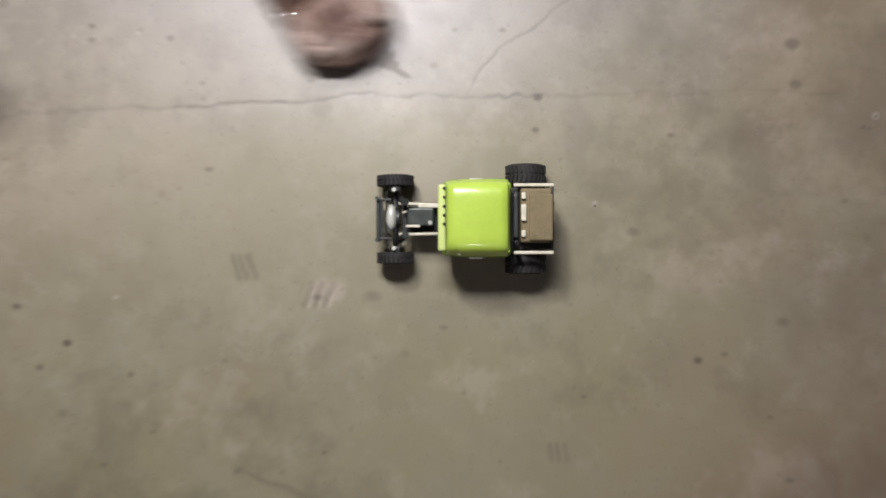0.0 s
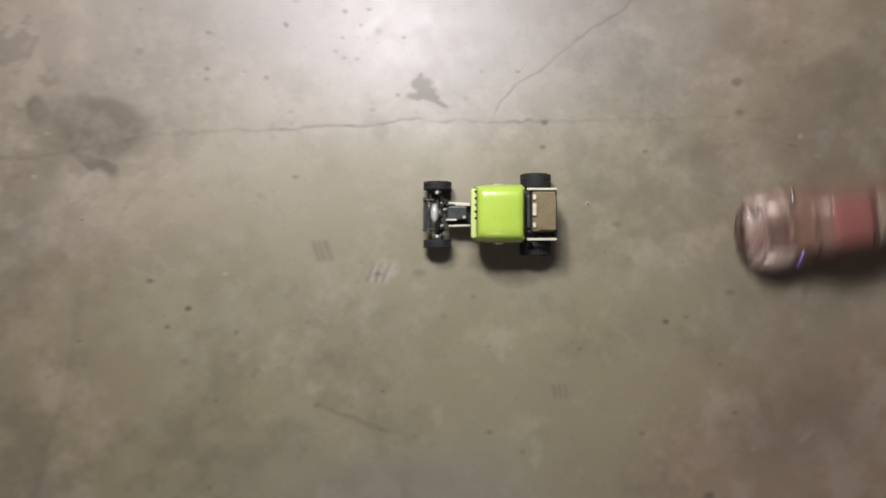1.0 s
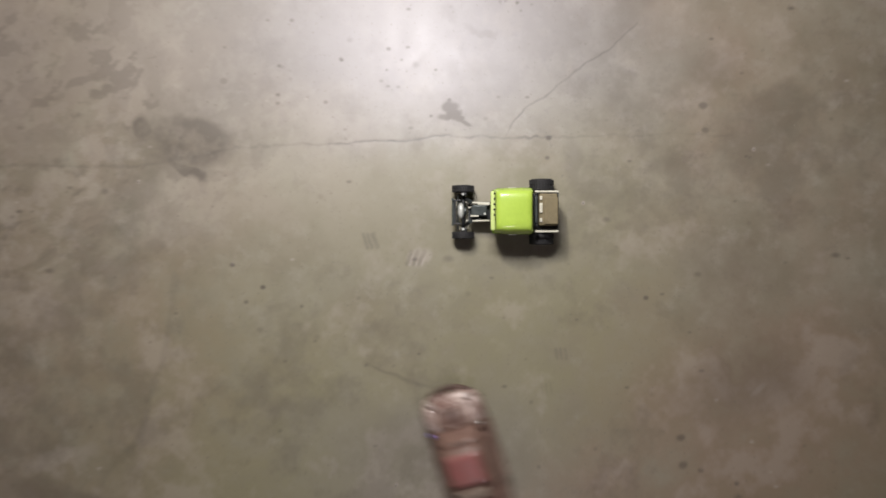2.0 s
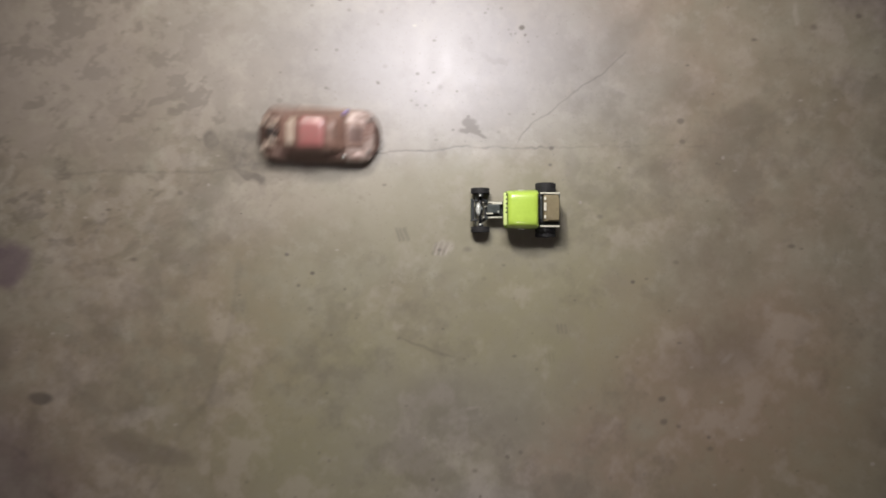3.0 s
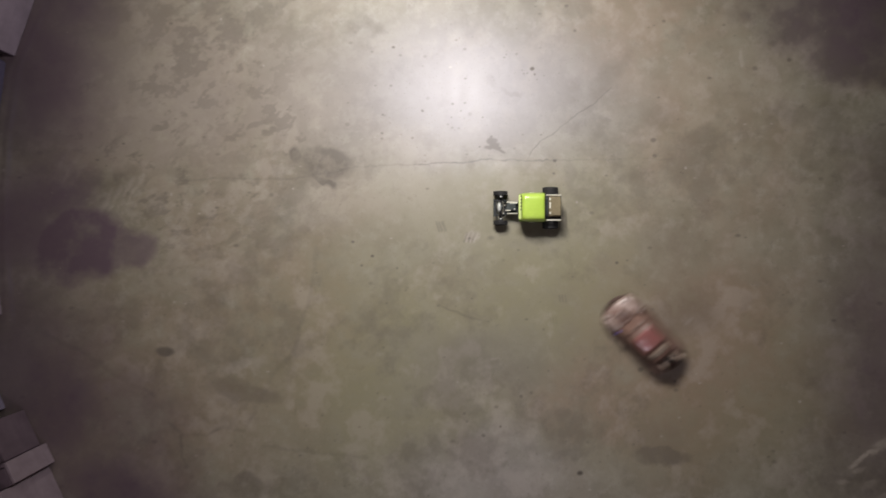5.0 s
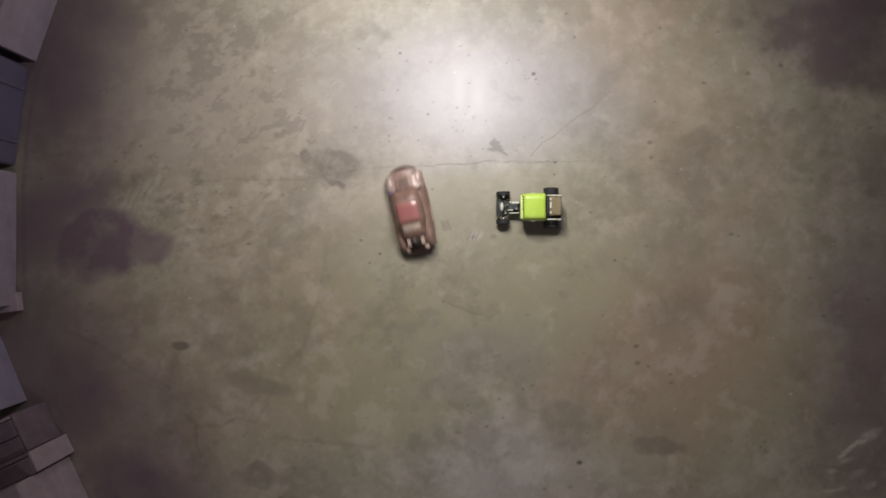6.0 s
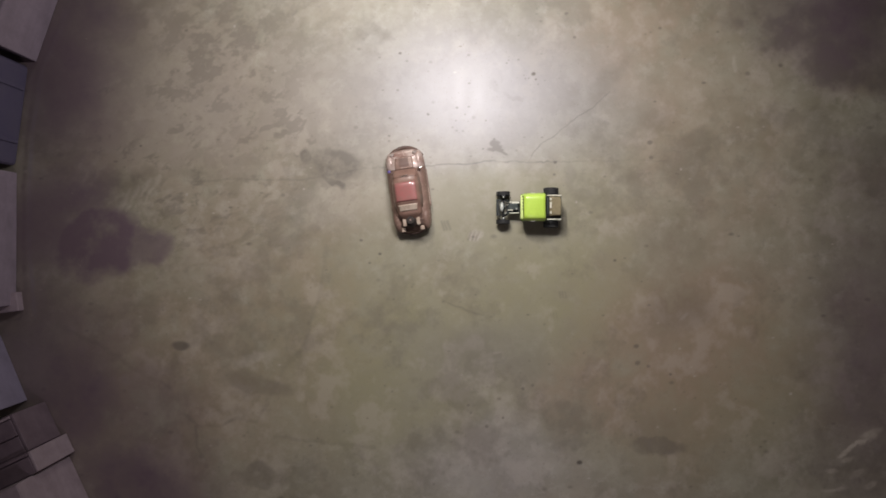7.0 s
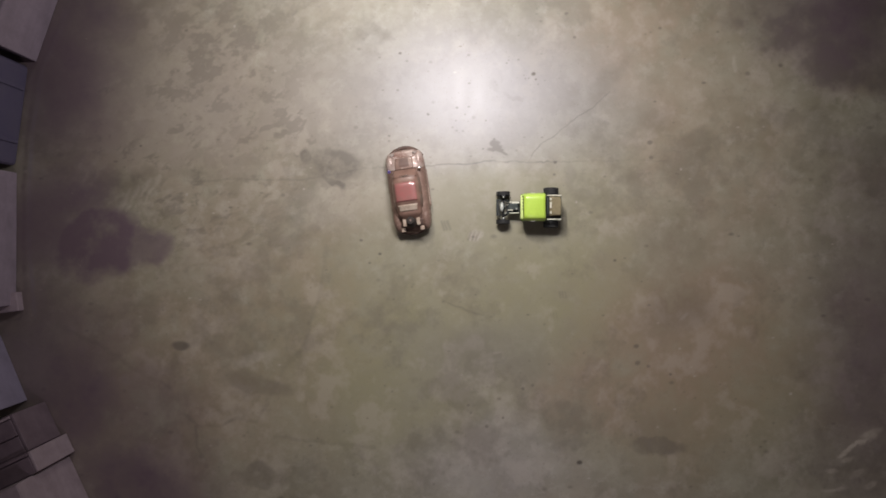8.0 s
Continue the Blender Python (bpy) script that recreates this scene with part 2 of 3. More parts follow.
def floor():
    rng = np.random.default_rng(7)
    step = .005
    fine = .0032
    xs = np.concatenate([np.linspace(-2.6, -2.06, 8), np.arange(-2.05, -.70, step), np.arange(-.70, 1.05, fine), np.arange(1.05, 2.05, step), np.linspace(2.06, 3.6, 14)])
    ys = np.concatenate([np.linspace(-3.6, -1.26, 16), np.arange(-1.25, -.30, step), np.arange(-.30, .90, fine), np.arange(.90, 1.25, step), np.linspace(1.26, 3.6, 16)])
    X, Y = np.meshgrid(xs, ys)

    def fbm(cell, octaves=5, gain=.55):
        total, amp, norm = 0, 1.0, 0
        for k in range(octaves):
            total, norm = total + amp * lattice(rng, xs, ys, cell / 2 ** k), norm + amp
            amp *= gain
        return total / norm

    warp_x, warp_y = fbm(.12, 5, .6) - .5, fbm(.12, 5, .6) - .5
    wide_x, wide_y = fbm(.5, 5) - .5, fbm(.5, 5) - .5
    grain, fleck = fbm(.05, 3, .7), fbm(.03, 2, .7) - .5
    cloud, cloud2, cloud3 = fbm(.35, 6, .6), fbm(.22, 6, .62), fbm(.075, 4, .7)
    worn = fbm(.11, 5, .72)
    tilt = radians(24)
    U, V = (X * math.cos(tilt) + Y * math.sin(tilt)) / 1.7 + .06 * warp_x, Y * math.cos(tilt) - X * math.sin(tilt) + .05 * warp_y
    streak = streaks(rng, U, V, .04)
    dark, pale, warm = np.zeros_like(X), np.zeros_like(X), np.zeros_like(X)
    crack, olive, grey, stain_shade = np.zeros_like(X), np.zeros_like(X), np.zeros_like(X), np.zeros_like(X)
    depth = np.zeros_like(X)

    def blob(field, place, a, b, strength, turn=0.0, edge=.35, rough=.5, broken=0.0):
        c, s = math.cos(radians(turn)), math.sin(radians(turn))
        size = min(max(a, b), .25)
        dx = X - place[0] + (warp_x * rough * 2 * size if size < .12 else (wide_x + .5 * warp_x) * rough * 2 * size)
        dy = Y - place[1] + (warp_y * rough * 2 * size if size < .12 else (wide_y + .5 * warp_y) * rough * 2 * size)
        d = np.hypot((dx * c + dy * s) / a, (dy * c - dx * s) / b)
        f = np.clip((1 + edge - d) / (2 * edge), 0, 1)
        f = f * f * (3 - 2 * f) * strength
        if broken:
            f = f * np.clip(1 - broken + 2.4 * broken * (.5 * cloud2 + .5 * cloud3 - .33) / .34, 0, 1.35)
        np.maximum(field, f, out=field)

    def line(field, points, width, strength, wobble=.028):
        dx, dy = X + (warp_x + .4 * fleck) * wobble, Y + (warp_y + .4 * fleck) * wobble
        best = np.full_like(X, 9.0)
        for (x0, y0), (x1, y1) in zip(points, points[1:]):
            ux, uy = x1 - x0, y1 - y0
            t = np.clip(((dx - x0) * ux + (dy - y0) * uy) / (ux * ux + uy * uy), 0, 1)
            np.minimum(best, np.hypot(dx - x0 - t * ux, dy - y0 - t * uy), out=best)
        f = np.clip(1.3 - best / width, 0, 1) * strength * np.clip(.35 + 1.5 * (grain - .25), .2, 1)
        np.maximum(field, f, out=field)
        return f

    # cracks
    for pts, w, s in (
            ([(-0.321, 0.353), (-0.197, 0.366), (-0.080, 0.368)], .0036, .26),
            ([(-0.097, 0.368), (-0.035, 0.373), (0.040, 0.371), (0.127, 0.376), (0.239, 0.386), (0.381, 0.386), (0.498, 0.386)], .0034, .62),
            ([(0.383, 0.386), (0.398, 0.420), (0.408, 0.433), (0.440, 0.463), (0.478, 0.485), (0.517, 0.517), (0.580, 0.575), (0.664, 0.622), (0.734, 0.692)], .0032, .42),
            ([(0.498, 0.386), (0.687, 0.388), (0.861, 0.391), (0.985, 0.391)], .0034, .18),
            ([(-1.092, 0.296), (-0.881, 0.311), (-0.632, 0.306), (-0.458, 0.336), (-0.321, 0.353)], .005, .2),
            ([(-0.512, 0.002), (-0.542, -0.197), (-0.612, -0.433), (-0.711, -0.532), (-0.781, -0.694), (-0.818, -0.764)], .011, .17),
            ([(-0.818, -0.764), (-0.905, -0.749), (-0.975, -0.779), (-1.080, -0.774), (-1.142, -0.731)], .008, .28),
            ([(-1.092, -0.774), (-1.080, -0.868), (-1.050, -0.923)], .007, .3),
            ([(-0.731, -0.823), (-0.595, -0.851), (-0.458, -0.856), (-0.308, -0.881)], .009, .2),
            ([(0.002, -0.234), (0.090, -0.261), (0.177, -0.289)], .005, .28),
            ([(-1.701, -0.333), (-1.478, -0.445), (-1.353, -0.532), (-1.204, -0.619)], .011, .14)):
        depth = np.maximum(depth, line(crack, pts, w, s))
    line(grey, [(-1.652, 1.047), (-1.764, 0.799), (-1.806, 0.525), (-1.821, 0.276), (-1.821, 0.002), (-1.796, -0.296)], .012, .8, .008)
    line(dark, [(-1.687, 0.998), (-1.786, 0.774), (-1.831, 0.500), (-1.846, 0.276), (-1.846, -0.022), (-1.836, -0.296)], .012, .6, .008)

    # the work light's glare put into the colour as grey, and the tinted fields round it
    blob(grey, (0.127, 0.687), .60, .28, .82, 0, .7, .3)
    blob(pale, (-0.358, 0.201), .36, .14, .28, 0, .7, .5, .6)
    blob(pale, (-0.22, 0.44), .24, .11, .26, 0, .8, .5, .4)
    blob(pale, (-0.781, 0.537), .2, .1, .34, 0, .7, .6, .8)
    blob(olive, (0.239, 0.139), .55, .17, .6, 0, .6, .5, .3)
    # two pale fields that put the warm light falling here into the colour
    blob(pale, (-0.644, 0.662), .3, .22, .42, 0, .7, .5, .4)
    blob(pale, (-1.129, 0.674), .42, .32, .52, 0, .7, .5, .4)
    blob(olive, (-0.234, -0.495), .5, .45, .8, 0, .7, .5, .4)
    blob(olive, (0.438, -0.246), .5, .34, .75, 0, .7, .5, .4)
    blob(olive, (1.109, -0.694), .5, .22, .62, 0, .7, .5, .3)
    blob(olive, (1.358, -0.445), .3, .2, .4, 0, .7, .5, .3)
    blob(grey, (0.164, -0.495), .3, .16, .2, 10, .6, .6, .3)
    blob(grey, (0.239, -0.968), .35, .15, .28, 0, .6, .6, .3)
    blob(warm, (-1.129, 0.674), .55, .5, .4, 0, .7, .6, .6)
    blob(warm, (-0.756, -0.147), .42, .35, .3, 0, .7, .6, .6)
    blob(warm, (-1.204, -0.619), .55, .5, .36, 0, .7, .6, .5)
    blob(warm, (1.159, 0.351), .38, .5, .34, 0, .7, .6, .4)
    blob(warm, (1.085, -0.445), .45, .4, .58, 0, .7, .6, .4)
    blob(warm, (0.910, 0.948), .4, .25, .4, 20, .7, .6, .6)
    blob(warm, (0.687, -0.619), .3, .16, .5, 0, .7, .6, .5)

    # grimy patches, and the floor's darker edges painted in as shade
    blob(stain_shade, (-1.391, -0.027), .19, .085, 0.668, 6, .22, .5, .2)
    blob(stain_shade, (-1.552, -0.010), .2, .17, 0.92, 0, .3, .5, .25)
    blob(stain_shade, (-1.639, 0.251), .17, .2, 0.75, 0, 0.79, .6, 0.24)
    blob(stain_shade, (-1.689, 0.799), .24, .42, 0.89, 8, 0.79, .5, 0.07)
    blob(stain_shade, (-1.577, 1.022), .2, .16, 0.79, 20, 0.88, .5, 0.12)
    blob(stain_shade, (-1.764, 0.127), .2, .28, 0.85, 0, 0.79, .5, 0.07)
    blob(stain_shade, (-1.801, -0.296), .2, .4, 0.69, 0, 0.88, .5, 0.15)
    blob(stain_shade, (-1.739, -0.445), .24, .3, 0.72, 0, 0.88, .5, 0.09)
    blob(stain_shade, (-1.627, -0.644), .28, .34, 0.79, -12, 0.70, .5, 0.15)
    blob(stain_shade, (-1.378, -1.017), .34, .2, 0.75, -10, 0.79, .5, 0.18)
    blob(stain_shade, (1.930, -0.495), .26, .7, 0.59, 0, 0.90, .5, 0.18)
    blob(stain_shade, (1.781, 0.948), .34, .2, 0.72, -15, 0.88, .6, 0.24)
    blob(stain_shade, (-1.31, -0.70), .2, .22, .5, 0, .8, .5, .2)
    # large stains
    blob(dark, (-0.483, 0.383), .145, .088, .50, -8, .28, .6, .75)
    blob(dark, (-0.604, 0.413), .028, .03, .62, 20, .4, .8, .5)
    blob(dark, (-0.483, 0.306), .06, .022, .56, -20, .4, .8, .5)
    blob(dark, (-1.478, 0.251), .22, .1, .42, 10, .5, .7, .8)
    blob(dark, (1.520, 0.935), .26, .09, .5, -22, .4, .7, .6)
    blob(dark, (1.731, 0.799), .24, .1, .55, -22, .4, .6, .5)
    blob(dark, (0.935, 0.587), .12, .06, .16, 0, .5, .6, .4)
    blob(dark, (0.935, -0.861), .11, .045, .42, 0, .25, .5, .35)
    blob(dark, (0.948, -0.781), .12, .07, .16, 0, .5, .6, .4)
    blob(dark, (-1.154, -0.423), .04, .021, .62, 0, .35, .5, .2)
    blob(dark, (-0.308, 0.938), .09, .035, .36, 8, .5, .7, .7)
    blob(dark, (-0.831, -0.582), .15, .05, .32, -8, .3, .6, .3)
    # this one is no stain: it dims the bright middle through the floor's colour
    blob(dark, (0.164, 0.164), .4, .14, .10, 0, .7, .6, .3)
    blob(dark, (0.612, 0.239), .06, .05, .26, 0, .5, .8, .7)
    blob(dark, (0.562, 0.313), .035, .07, .24, 15, .5, .8, .5)
    blob(dark, (-0.806, -1.005), .1, .05, .34, 5, .4, .8, .8)
    blob(dark, (0.985, -0.047), .12, .2, .2, 0, .6, .7, .7)
    blob(dark, (1.035, -0.296), .15, .1, .24, 0, .6, .7, .7)
    # blotched ground under the crumbled topping
    for place, a, b, s in (((-1.092, 0.799), .30, .2, .42), ((-0.881, 0.600), .24, .2, .42), ((-1.204, 0.550), .3, .16, .36), ((-1.328, 0.774), .2, .2, .45),
                           ((-0.607, 0.823), .2, .16, .3), ((-0.756, 0.948), .3, .12, .4), ((0.189, -0.470), .2, .1, .3), ((0.289, 0.500), .12, .08, .12)):
        blob(dark, place, a, b, s * .6, 0, .7, .7, 1.0)
    x, y = (-0.980, 0.774)
    mottled = np.clip(1.3 - np.hypot((X - x) / .62, (Y - y) / .5), 0, 1)
    dark = np.maximum(dark, mottled * np.clip((.35 * cloud3 + .3 * worn + .35 * streak - .45) * 5, 0, .52))
    crumble = np.clip((streak - .50) / .16, 0, 1) * np.clip((cloud2 - .36) / .16, 0, 1)
    zone = np.clip(1.25 - np.hypot((X + 1.05) / .75, (Y - .55) / .6), 0, 1)
    dark = np.maximum(dark, crumble * np.clip(zone * 1.5, 0, 1) * .5)
    pale = np.maximum(pale, np.clip((.46 - streak) / .08, 0, 1) * np.clip((cloud - .42) / .1, 0, 1) * np.clip(zone * 1.4, 0, 1) * .4)
    # the black splash with its tail
    for place, a, b, turn in (((0.229, 0.465), .024, .013, 10), ((0.239, 0.450), .020, .015, 0), ((0.224, 0.438), .026, .009, 8), ((0.249, 0.435), .020, .011, -10), ((0.269, 0.423), .020, .005, -20), ((0.177, 0.440), .004, .004, 0), ((0.226, 0.483), .006, .004, 0)):
        blob(dark, place, a, b, .54, turn, .3, .8)
    blob(dark, (0.224, 0.714), .035, .02, .16, -20, .5, .9, .5)
    blob(dark, (0.321, 0.672), .05, .012, .2, -28, .5, .9, .5)
    # edge of the shade, put into the colour as a dark diagonal band
    blob(dark, (0.749, 0.724), .14, .04, .26, 42, .6, .7, .4)
    # flecks
    for place, r, s in (((0.400, 0.769), 10, .95), ((0.410, 0.746), 5, .8), ((0.378, 0.751), 5, .5), ((0.356, 0.764), 4, .5), ((0.420, 0.724), 4, .5), ((0.289, 0.831), 5, .4),
                        ((0.229, 0.734), 6, .3), ((0.910, 0.473), 12, .6), ((0.918, 0.403), 10, .55), ((0.493, 0.381), 7, .8), ((0.490, 0.328), 6, .7), ((0.580, 0.930), 7, .6),
                        ((0.542, 1.037), 9, .65), ((0.955, 0.973), 8, .5), ((-0.276, -0.022), 7, .85), ((-0.358, 0.040), 7, .8), ((-0.321, -0.062), 6, .6), ((-0.172, -0.072), 5, .6),
                        ((0.281, 0.818), 5, .5), ((0.333, 0.833), 6, .5), ((0.363, 0.749), 5, .5), ((0.448, 0.741), 5, .4), ((0.062, 0.622), 6, .55), ((0.057, 0.565), 4, .5),
                        ((0.097, 0.592), 4, .5), ((0.189, 0.565), 4, .6), ((-0.199, 0.699), 6, .5), ((-0.234, 0.577), 6, .6), ((0.112, 0.853), 7, .4), ((-0.065, 0.592), 5, .7), ((-0.109, 0.480), 6, .5), ((-0.239, 0.475), 6, .5),
                        ((0.600, -0.938), 12, 1.0), ((0.848, -0.428), 11, .6), ((0.856, -0.502), 13, .55)):
        blob(dark, place, r * .001, r * .0008, s, 0, .5, .7)
    for place, r, s in (((0.905, -0.517), 8, .5), ((1.002, -0.550), 7, .6), ((0.109, -0.689), 9, .6), ((0.122, -0.721), 8, .5), ((0.194, -0.784), 9, .6), ((0.264, -0.744), 5, .7),
                        ((0.351, -0.614), 8, .6), ((0.393, -0.597), 8, .5), ((0.756, -0.050), 7, .75), ((1.025, 0.331), 6, .6), ((-1.331, 0.455), 6, .8), ((-1.291, 0.405), 11, .5),
                        ((-0.706, 0.239), 10, .5), ((-0.383, 0.537), 12, .45), ((-0.187, 0.863), 7, .8), ((-0.239, 0.500), 6, .6), ((-0.159, 0.828), 6, .4), ((-1.129, 0.960), 9, .6),
                        ((1.338, 0.774), 12, .5), ((1.485, 0.806), 10, .6), ((-0.067, 0.595), 5, .6)):
        blob(dark, place, r * .001, r * .0008, s, 0, .5, .7)
    # clouding all over, thinned in the colour where the glare washes it out
    x, y = (0.127, 0.687)
    off_glare = 1 - .8 * np.exp(-((X - x) / .48) ** 2 - ((Y - y) / .27) ** 2)
    dark = np.maximum(dark, off_glare * np.clip((.6 * cloud + .4 * worn - .52) * 2.6, 0, .3))
    pale = np.maximum(pale, off_glare * np.clip((.6 * cloud2 + .4 * cloud3 - .53) * 3, 0, .34))
    spots = rng.random((420, 4))
    for sx, sy, sr, sd in spots:
        px, py = -1.9 + 3.8 * sx, -1.1 + 2.2 * sy
        r = (.0035 + .006 * sr ** 4) if sd < .9 else .0035
        i0, i1 = np.searchsorted(xs, (px - .02, px + .02))
        j0, j1 = np.searchsorted(ys, (py - .02, py + .02))
        d = np.hypot((X[j0:j1, i0:i1] - px) / (1 + sd), Y[j0:j1, i0:i1] - py) / r
        field = dark if sd < .9 else pale
        field[j0:j1, i0:i1] = np.maximum(field[j0:j1, i0:i1], np.clip(1.4 - d, 0, 1) * (.25 + .5 * sd * sd))
    # the grit's glints painted into the colour as pale dots
    for place, r in (((-1.129, 0.239), 6), ((-0.614, 0.264), 5), ((0.082, -0.555), 5), ((1.530, -0.637), 6), ((1.047, 0.351), 6), ((-0.918, 0.980), 6), ((-0.739, 0.784), 5), ((0.587, 0.206), 5), ((-1.838, 0.343), 8), ((-0.358, 0.042), 4)):
        blob(pale, place, r * .001, r * .001, 1.0, 0, .4, .5)
    # tread prints
    for k in range(3):
        x, y = (0.124, 0.057)
        blob(pale, (x + .014, y), .036, .026, .42, 20, .4, 1.2, .8)
        line(pale, [(x + k * .017 - .008, y - .018), (x + k * .017 + .006, y + .018)], .006, .8, .02)
        line(crack, [(x + k * .017 - .016, y - .018), (x + k * .017 - .002, y + .018)], .006, .34, .02)
        x, y = (-0.002, 0.097)
        line(crack, [(x + k * .013 - .006, y + .02), (x + k * .013 + .004, y - .014)], .006, .34, .02)
        x, y = (0.517, -0.201)
        line(crack, [(x + k * .012 - .004, y + .012), (x + k * .012, y - .012)], .005, .32, .006)
        x, y = (0.478, -0.296)
        line(crack, [(x + k * .012 - .004, y + .012), (x + k * .012, y - .012)], .004, .16, .006)
    for k in range(4):
        x, y = (-1.415, 0.172)
        line(pale, [(x + k * .045 - .02, y - .02 + k * .02), (x + k * .045 + .035, y + .07 + k * .022)], .014, .5, .06)
        line(dark, [(x + k * .045 + .002, y - .022 + k * .02), (x + k * .045 + .057, y + .068 + k * .022)], .010, .34, .06)
    for k in range(3):
        x, y = (-1.639, 0.351)
        line(pale, [(x + k * .03, y - .05 - k * .03), (x + .1 + k * .03, y + .09 - k * .03)], .014, .35, .04)
    # scuffed pale paint in the corner
    scuffed = np.zeros_like(X)
    for place, a, b, turn, s in (((1.818, -0.861), .075, .014, 24, .8), ((1.893, -0.806), .05, .018, 20, .7), ((1.786, -0.925), .03, .014, 10, .7), ((1.719, -0.973), .03, .01, 0, .6),
                                 ((1.831, -0.988), .045, .012, 12, .5), ((1.731, -1.047), .05, .01, 0, .5), ((1.881, -1.037), .03, .014, 20, .5), ((1.060, -0.296), .03, .01, 40, .4),
                                 ((1.022, -0.495), .07, .02, 10, .25), ((-0.831, -0.495), .09, .032, 8, .5), ((-0.905, -0.619), .06, .03, 0, .25), ((1.284, 0.811), .01, .03, 0, .5),
                                 ((0.239, -0.458), .025, .006, 10, .4)):
        blob(pale, place, a, b, s, turn, .45, .8, .4)
        blob(scuffed, place, a, b, min(1.0, 1.2 * s), turn, .45, .8, .4)
    stain_shade *= 1 - .85 * scuffed
    Z = -.0003 * depth

    ny, nx = X.shape
    me = bpy.data.meshes.new("floor")
    co = np.stack([X, Y, Z], -1).reshape(-1, 3).astype(np.float32)
    idx = np.arange(nx * ny).reshape(ny, nx)
    quads = np.stack([idx[:-1, :-1], idx[:-1, 1:], idx[1:, 1:], idx[1:, :-1]], -1).reshape(-1, 4)
    me.vertices.add(len(co))
    me.vertices.foreach_set("co", co.ravel())
    me.loops.add(quads.size)
    me.loops.foreach_set("vertex_index", quads.ravel())
    me.polygons.add(len(quads))
    me.polygons.foreach_set("loop_start", np.arange(0, quads.size, 4))
    me.polygons.foreach_set("loop_total", np.full(len(quads), 4))
    me.update(calc_edges=True)
    me.shade_smooth()
    for name, fields in (("marks", (dark, pale, warm, stain_shade)), ("wear", (crack, olive, grey))):
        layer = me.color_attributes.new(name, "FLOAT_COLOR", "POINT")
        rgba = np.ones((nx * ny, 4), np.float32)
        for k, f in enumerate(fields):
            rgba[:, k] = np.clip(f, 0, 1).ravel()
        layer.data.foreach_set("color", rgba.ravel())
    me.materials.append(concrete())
    tagged(new("floor", me), "worn olive-grey concrete floor with cracks, stains and scuffs", "floor", kind="structure")


floor()


def grit():
    """Small chips of stone lying loose on the concrete."""
    rng = random.Random(11)
    bm = bmesh.new()
    spots = [(-1.129, 0.239), (-0.614, 0.264), (0.082, -0.555), (1.530, -0.637), (1.047, 0.351), (-0.918, 0.980), (-0.739, 0.784), (0.587, 0.206), (-0.507, 0.172), (-1.838, 0.343), (1.624, -0.719), (-1.632, 0.246)]
    spots += [(rng.uniform(-1.7, 1.7), rng.uniform(-1.0, 1.0)) for _ in range(70)]
    for k, (x, y) in enumerate(spots):
        r = rng.uniform(.0022, .0034) if k < 12 else rng.uniform(.0009, .0018)
        got = bmesh.ops.create_icosphere(bm, subdivisions=1, radius=r, matrix=Matrix.Translation((x, y, r * .5)) @ Euler((rng.random() * 6, rng.random() * 6, 0)).to_matrix().to_4x4() @ Matrix.Diagonal((1, .7, .6, 1)))
        for v in got["verts"]:
            v.co += Vector((rng.uniform(-.3, .3), rng.uniform(-.3, .3), rng.uniform(0, .2))) * r
    tagged(part("grit", bm, grit_stone, None), "small pale stone chips scattered on the concrete", "grit", kind="stuff")


grit()


def slab(name, x0, x1, y0, y1, z0, z1, mat, label, category):
    return tagged(part(name, box(x0, x1, y0, y1, z0, z1), mat, None), label, category, kind="structure")


slab("wall_west", -2.75, -2.6, -3.6, 3.6, -.1, 4.6, plaster, "plain grey plastered wall behind stored boxes", "wall")
slab("wall_east", 3.6, 3.75, -3.6, 3.6, -.1, 4.6, plaster, "plain grey plastered wall", "wall")
slab("wall_north", -2.75, 3.75, 3.6, 3.75, -.1, 4.6, plaster, "plain grey plastered wall", "wall")
slab("wall_south", -2.75, 3.75, -3.75, -3.6, -.1, 4.6, plaster, "plain grey plastered wall", "wall")
slab("ceiling", -2.75, 3.75, -3.75, 3.75, 4.6, 4.7, plaster, "plain grey ceiling high above the floor", "ceiling")


# ---- stored things along the west side ----
def placed(name, a, b, label, category, group=""):
    """An empty at a, its x axis along the front edge from a to b, its y axis away from the room's middle."""
    root = new(name)
    root.matrix_world = pose(a[0], a[1], 0, 0, 0, math.degrees(math.atan2(b[1] - a[1], b[0] - a[0])))
    return tagged(root, label, category, group), math.hypot(b[0] - a[0], b[1] - a[1])


def carton(a, b, deep, high, label, mat):
    root, w = placed("storage_box", a, b, label, "box", "boxes along the wall")
    part("box_body", box(0, w, 0, deep, .002, high, .006, bm=None), mat, root)
    for y in (0, deep / 2 + .002):
        part("flap", box(.004, w - .004, y + .002, y + deep / 2 - .002, high + .001, high + .007, .002), mat, root)


def tote(a, b, deep, high, label):
    root, w = placed("storage_tote", a, b, label, "plastic tote")
    part("tub", box(.012, w - .012, .012, deep, .002, high, .02, 3), blue_tote_paint, root)
    part("rim", box(0, w, 0, deep + .01, high - .03, high - .008, .008), blue_tote_paint, root)
    part("lid", box(.004, w - .004, .004, deep + .006, high - .007, high + .012, .008), blue_tote_paint, root)
    for k in range(2):
        x = w * (k + .5) / 2
        part("rib", box(x - .008, x + .008, .004, .014, .03, high - .035, .003), blue_tote_paint, root)


